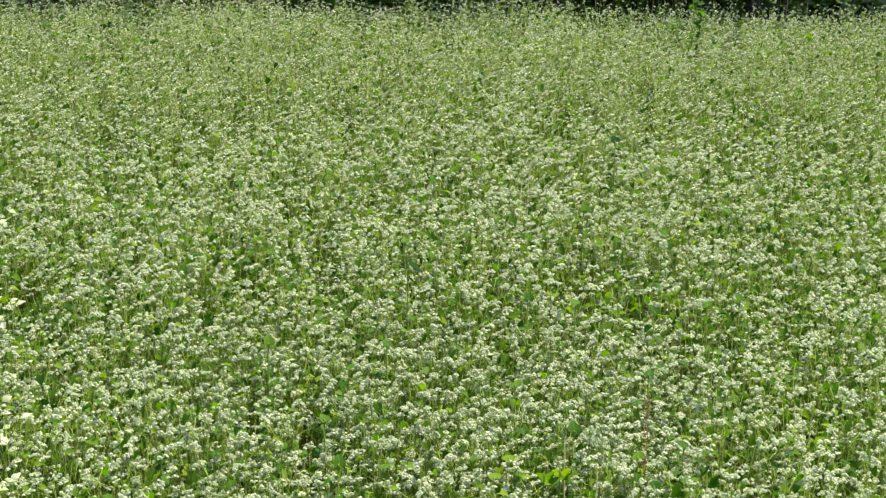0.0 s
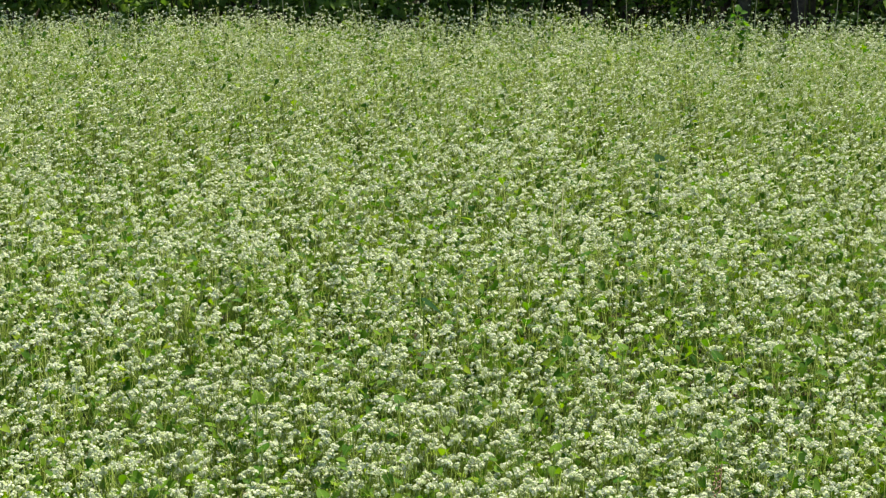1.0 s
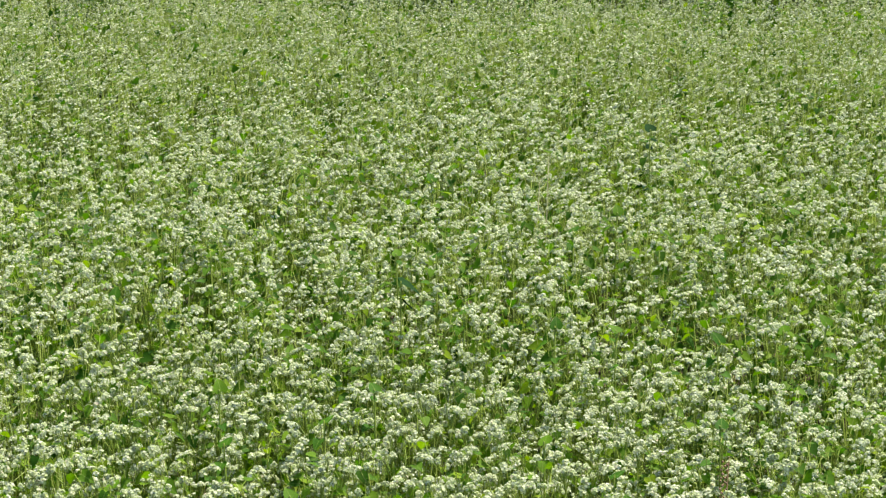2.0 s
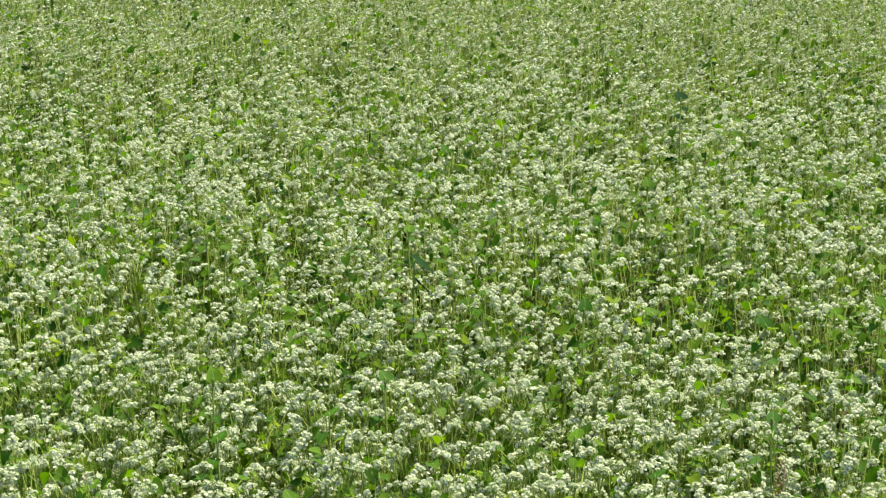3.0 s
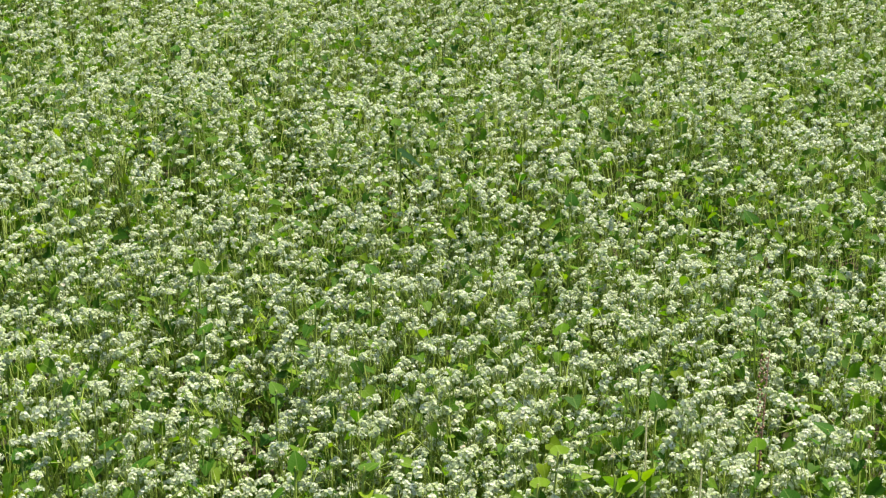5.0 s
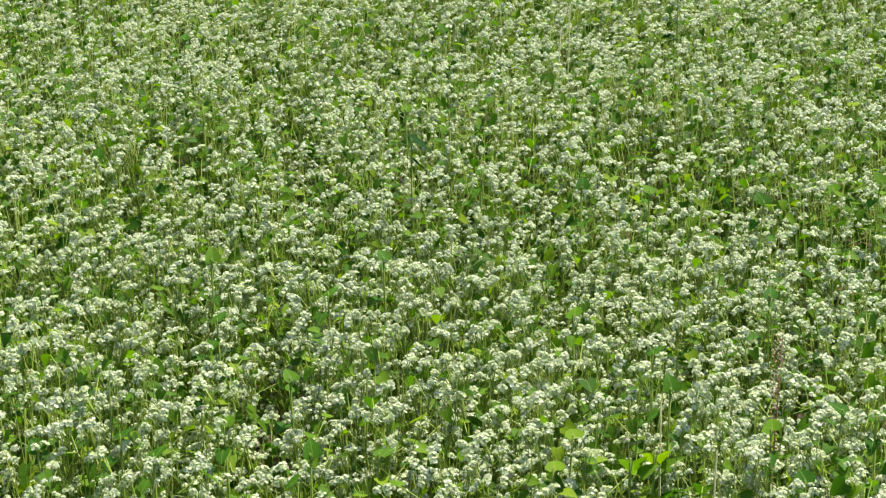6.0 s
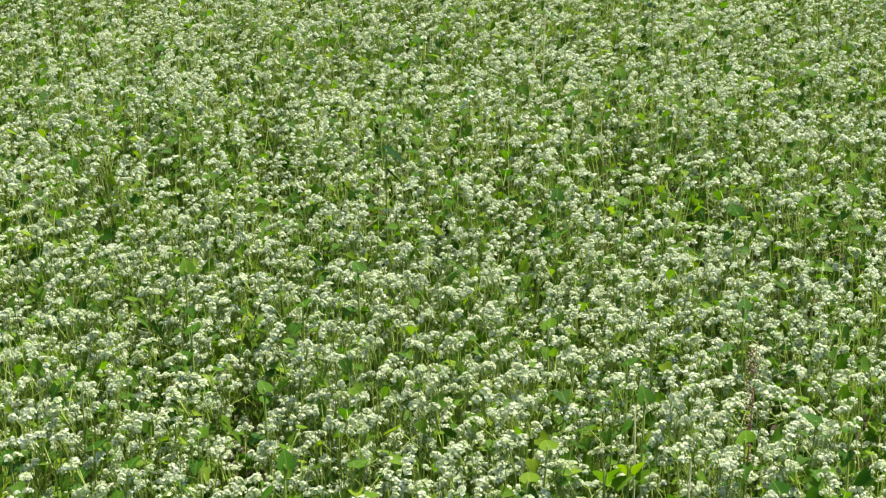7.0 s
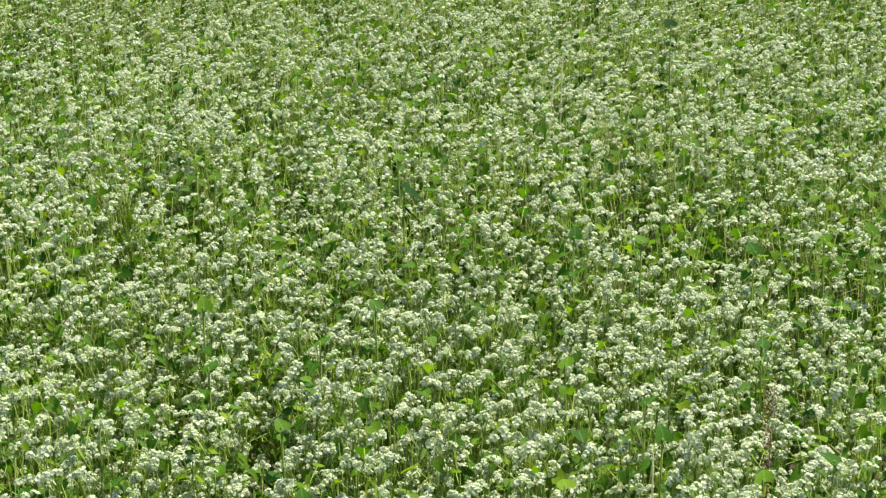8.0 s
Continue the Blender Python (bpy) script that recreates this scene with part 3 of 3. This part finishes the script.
# ---------------------------------------------------------------- the wood behind the field
def leaf_cloud(r, centres, radius, amount, size, flat=0.75, curl=0.2):
    """Many small leaves in uneven clumps round the centres."""
    c = np.asarray(centres)[r.integers(0, len(centres), amount)]
    d = r.normal(0, 1, (amount, 3))
    d /= np.linalg.norm(d, axis=1)[:, None]
    at = c + d * (radius * r.uniform(0.25, 1.0, amount) ** 0.6)[:, None] * np.array([1, 1, flat])
    a, b = r.normal(0, 1, (amount, 3)), r.normal(0, 1, (amount, 3))
    a /= np.linalg.norm(a, axis=1)[:, None]
    b -= a * (a * b).sum(1)[:, None]
    b /= np.linalg.norm(b, axis=1)[:, None]
    n = np.cross(a, b)
    s = (size * r.uniform(0.6, 1.3, amount))[:, None]
    v = np.stack([at, at + (a * 0.5 + b * 0.32 + n * curl * 0.4) * s, at + a * s, at + (a * 0.5 - b * 0.32 + n * curl * 0.4) * s], 1).reshape(-1, 3)
    base = np.arange(amount)[:, None] * 4
    f = np.concatenate([base + np.array([[0, 1, 2]]), base + np.array([[0, 2, 3]])])
    return v, f


def tree(seed, height, crown_low):
    r = np.random.default_rng(seed)
    root = new("tree")
    bag = Bag()
    girth = r.uniform(0.10, 0.17)
    lean = r.normal(0, 0.25, 2)
    line = [np.array([lean[0] * t * t, lean[1] * t * t, height * 0.8 * t]) for t in (0, 0.06, 0.3, 0.6, 1.0)]
    bag.add(*tube(line, [girth * 1.5, girth, girth * 0.8, girth * 0.5, 0.03], 9))
    ends = [line[-1], line[-2]]
    for k in range(11):
        t = r.uniform(crown_low / height, 0.85)
        root_at = np.array([lean[0] * t * t, lean[1] * t * t, height * 0.8 * t])
        a = k * 2.4 + r.normal(0, 0.3)
        reach = r.uniform(0.9, 2.0)
        tip = root_at + np.array([math.cos(a) * reach, math.sin(a) * reach, r.uniform(0.3, 1.3)])
        mid = (root_at + tip) / 2 + np.array([0, 0, -0.1])
        limb = Bag()
        limb.add(*tube([root_at, mid, tip], [girth * 0.38, girth * 0.25, 0.012], 5))
        part("limb", bag_mesh("limb", limb, [BARK]), root)
        ends += [tip, mid + np.array([0, 0, 0.2])]
    part("trunk", bag_mesh("trunk", bag, [BARK]), root, "grey brown trunk with bare lower limbs")
    v, f = leaf_cloud(r, ends, 0.95, 1300, 0.34)
    part("crown", mesh_of("crown", v, f, np.zeros(len(f), int), [TREE_LEAF]), root, "dense dark green crown")
    return tagged(root, "shaded broadleaf tree at the edge of the wood", "tree", "trees of the wood")


firs = [tree(21, 8.5, 2.6), tree(22, 7.6, 2.2), tree(23, 9.4, 3.0), tree(24, 8.0, 2.4)]
count = 0
for row, (y0, step) in enumerate(((11.7, 1.5), (13.2, 1.7), (15.0, 1.9), (17.6, 2.3))):
    n_row = 14 + row
    for k in range(n_row):
        x = (k - (n_row - 1) / 2) * step + rng.normal(0, 0.4) + 2.2
        if row < 2 and -4.2 < x < -0.1:
            continue
        place = pose(x, y0 + rng.normal(0, 0.35), 0, 0, 0, rng.uniform(0, 360)) @ Matrix.Scale((0.55, 0.72, 0.9, 1.05)[row], 4)
        if count < 4:
            firs[count].matrix_basis = place
        else:
            copy_thing(firs[count % 4], place)
        count += 1


def sapling(seed):
    """A slender young tree with a small high crown."""
    r = np.random.default_rng(seed)
    root = new("sapling")
    bag = Bag()
    top = r.uniform(2.6, 3.3)
    lean = r.normal(0, 0.12, 2)
    line = [np.array([lean[0] * t, lean[1] * t, top * t]) + np.array([r.normal(0, 0.02), r.normal(0, 0.02), 0]) * (t > 0) for t in (0, 0.12, 0.35, 0.7, 1.0)]
    girth = r.uniform(0.03, 0.06)
    bag.add(*tube(line, [girth * 1.4, girth, girth * 0.9, girth * 0.6, 0.01], 8))
    part("trunk", bag_mesh("trunk", bag, [BARK]), root, "thin grey brown trunk")
    ends = [line[-1], line[-2]]
    for k in range(6):
        at = line[3] * (0.75 + 0.08 * k)
        a = k * 2.4
        tip = at + np.array([math.cos(a) * 0.5, math.sin(a) * 0.5, r.uniform(0.1, 0.4)])
        limb = Bag()
        limb.add(*tube([at, tip], [girth * 0.35, 0.006], 4))
        part("limb", bag_mesh("limb", limb, [BARK]), root)
        ends.append(tip)
    v, f = leaf_cloud(r, ends, 0.55, 500, 0.13)
    part("crown", mesh_of("crown", v, f, np.zeros(len(f), int), [TREE_LEAF]), root, "small dark green crown")
    return tagged(root, "slender young tree at the edge of the wood", "tree", "young trees")


young = [sapling(61), sapling(62), sapling(63)]
for k, (x, y) in enumerate([(-2.9, 10.7), (-1.55, 10.4), (-0.55, 11.0), (0.42, 10.5), (0.95, 11.2), (1.75, 10.6), (2.25, 11.1), (3.3, 10.5), (-4.4, 10.9), (4.7, 10.8),
                            (-2.1, 11.3), (0.0, 11.6), (2.9, 11.5), (1.35, 11.9), (6.0, 10.6), (-5.8, 10.6)]):
    place = pose(x, y, 0, 0, 0, rng.uniform(0, 360))
    if k < 3:
        young[k].matrix_basis = place
    else:
        copy_thing(young[k % 3], place)


def shrub(seed, material, label, wide, high, leaf, amount):
    r = np.random.default_rng(seed)
    root = new("shrub")
    ends = []
    for k in range(9):
        a = k * 2.4
        tip = np.array([math.cos(a) * wide * r.uniform(0.2, 0.8), math.sin(a) * wide * r.uniform(0.2, 0.8), high * r.uniform(0.45, 0.95)])
        bag = Bag()
        bag.add(*tube([(0, 0, 0), tip * np.array([0.4, 0.4, 0.5]), tip], [0.014, 0.009, 0.004], 4))
        part("branch", bag_mesh("branch", bag, [BARK]), root)
        ends += [tip, tip * np.array([0.7, 0.7, 0.65])]
    v, f = leaf_cloud(r, ends, wide * 0.42, amount, leaf)
    v[:, 2] = np.maximum(v[:, 2], 0.02)
    part("foliage", mesh_of("foliage", v, f, np.zeros(len(f), int), [material]), root)
    return tagged(root, label, "shrub", "shrubs under the trees")


brush = [shrub(31, SHRUB_LEAF, "dark green undergrowth shrub in the shade", 0.7, 1.2, 0.05, 2400),
         shrub(32, SHRUB_LEAF, "dark green undergrowth shrub in the shade", 0.9, 1.7, 0.055, 2900),
         shrub(33, TREE_LEAF, "dark green undergrowth shrub in the shade", 0.8, 1.4, 0.06, 2400)]
spots = [(-6.2, 10.3), (-4.6, 10.9), (-3.1, 10.2), (-1.9, 11.2), (-0.4, 11.9), (1.2, 12.2), (2.4, 11.6), (3.6, 10.4), (5.0, 10.8), (6.6, 10.2),
         (-5.4, 12.6), (-2.6, 13.0), (0.6, 14.0), (3.3, 13.2), (5.8, 12.8), (-1.1, 15.0), (2.0, 15.6), (-4.0, 15.2), (4.6, 15.4),
         (-2.5, 9.9), (-0.3, 12.9), (2.9, 12.4), (-3.4, 11.7), (4.2, 11.7), (-1.9, 12.3),
         (-1.3, 11.6), (0.45, 11.4), (1.75, 11.5), (-0.75, 12.4), (0.2, 12.9), (1.3, 13.3), (2.2, 12.9), (-2.6, 10.9), (3.4, 11.3), (-1.6, 13.6)]
for k, (x, y) in enumerate(spots):
    place = pose(x, y, 0, 0, 0, rng.uniform(0, 360))
    if k < 3:
        brush[k].matrix_basis = place
    else:
        copy_thing(brush[k % 3], place)
hazel = shrub(35, HAZEL_LEAF, "green leafy shrub at the edge of the wood", 0.6, 1.35, 0.075, 1500)
hazel.matrix_basis = pose(-2.35, 9.95, 0)
for x, y, turn_, big in ((-1.45, 10.1, 80, 0.9), (-3.2, 10.0, 150, 1.1), (-0.55, 10.0, 220, 0.8), (0.25, 10.3, 300, 0.75)):
    copy_thing(hazel, pose(x, y, 0, 0, 0, turn_) @ Matrix.Scale(big, 4))
pale = shrub(34, PALE_LEAF, "shrub with pale grey green leaves beside the field", 0.5, 1.15, 0.085, 420)
pale.matrix_basis = pose(2.75, 9.55, 0)

# an unseen leaf wall, added behind the trees to close and darken the wood
r_thick = np.random.default_rng(51)
cx, cz = np.meshgrid(np.linspace(-26, 27, 48), np.linspace(0.4, 9.0, 9))
centres = np.stack([cx.ravel(), 21.5 + r_thick.normal(0, 0.8, cx.size), cz.ravel()], 1)
v, f = leaf_cloud(r_thick, centres, 1.3, 16000, 0.42)
v[:, 2] = np.maximum(v[:, 2], 0.0)
tagged(new("far_woods", mesh_of("far_woods", v, f, np.zeros(len(f), int), [TREE_LEAF])), "unseen leaf wall added behind the trees to darken the wood", "woods", kind="stuff")

# low herbs on the wood floor
r_herb = np.random.default_rng(71)
herb_at = np.stack([r_herb.uniform(-9, 10, 420), 9.3 + 5.2 * r_herb.uniform(0, 1, 420), r_herb.uniform(0.08, 0.42, 420)], 1)
v, f = leaf_cloud(r_herb, herb_at, 0.30, 22000, 0.065)
v[:, 2] = np.maximum(v[:, 2], 0.03)
tagged(new("undergrowth", mesh_of("undergrowth", v, f, np.zeros(len(f), int), [SHRUB_LEAF])), "low dark green herbs under the trees", "undergrowth", kind="stuff")

# rough grass between the crop and the wood
gbag = Bag()
for k in range(2600):
    x, y = rng.uniform(-7.5, 8.5), 0
    y = field_edge(x) + abs(rng.normal(0, 0.5)) - 0.05
    h, w = rng.uniform(0.25, 0.80), rng.uniform(0.002, 0.005)
    a, b = rng.uniform(0, 6.28), rng.uniform(0.05, 0.30) * h
    side, out_ = np.array([math.cos(a), math.sin(a), 0]), np.array([-math.sin(a), math.cos(a), 0])
    p = np.array([x, y, 0])
    m_ = p + out_ * b * 0.3 + np.array([0, 0, h * 0.6])
    gbag.add([p - side * w, p + side * w, m_ + side * w * 0.8, m_ - side * w * 0.8, p + out_ * b + np.array([0, 0, h])], [(0, 1, 2), (0, 2, 3), (3, 2, 4)])
tagged(new("grass", bag_mesh("grass", gbag, [GRASS])), "rough grass along the edge of the field", "grass", kind="stuff")
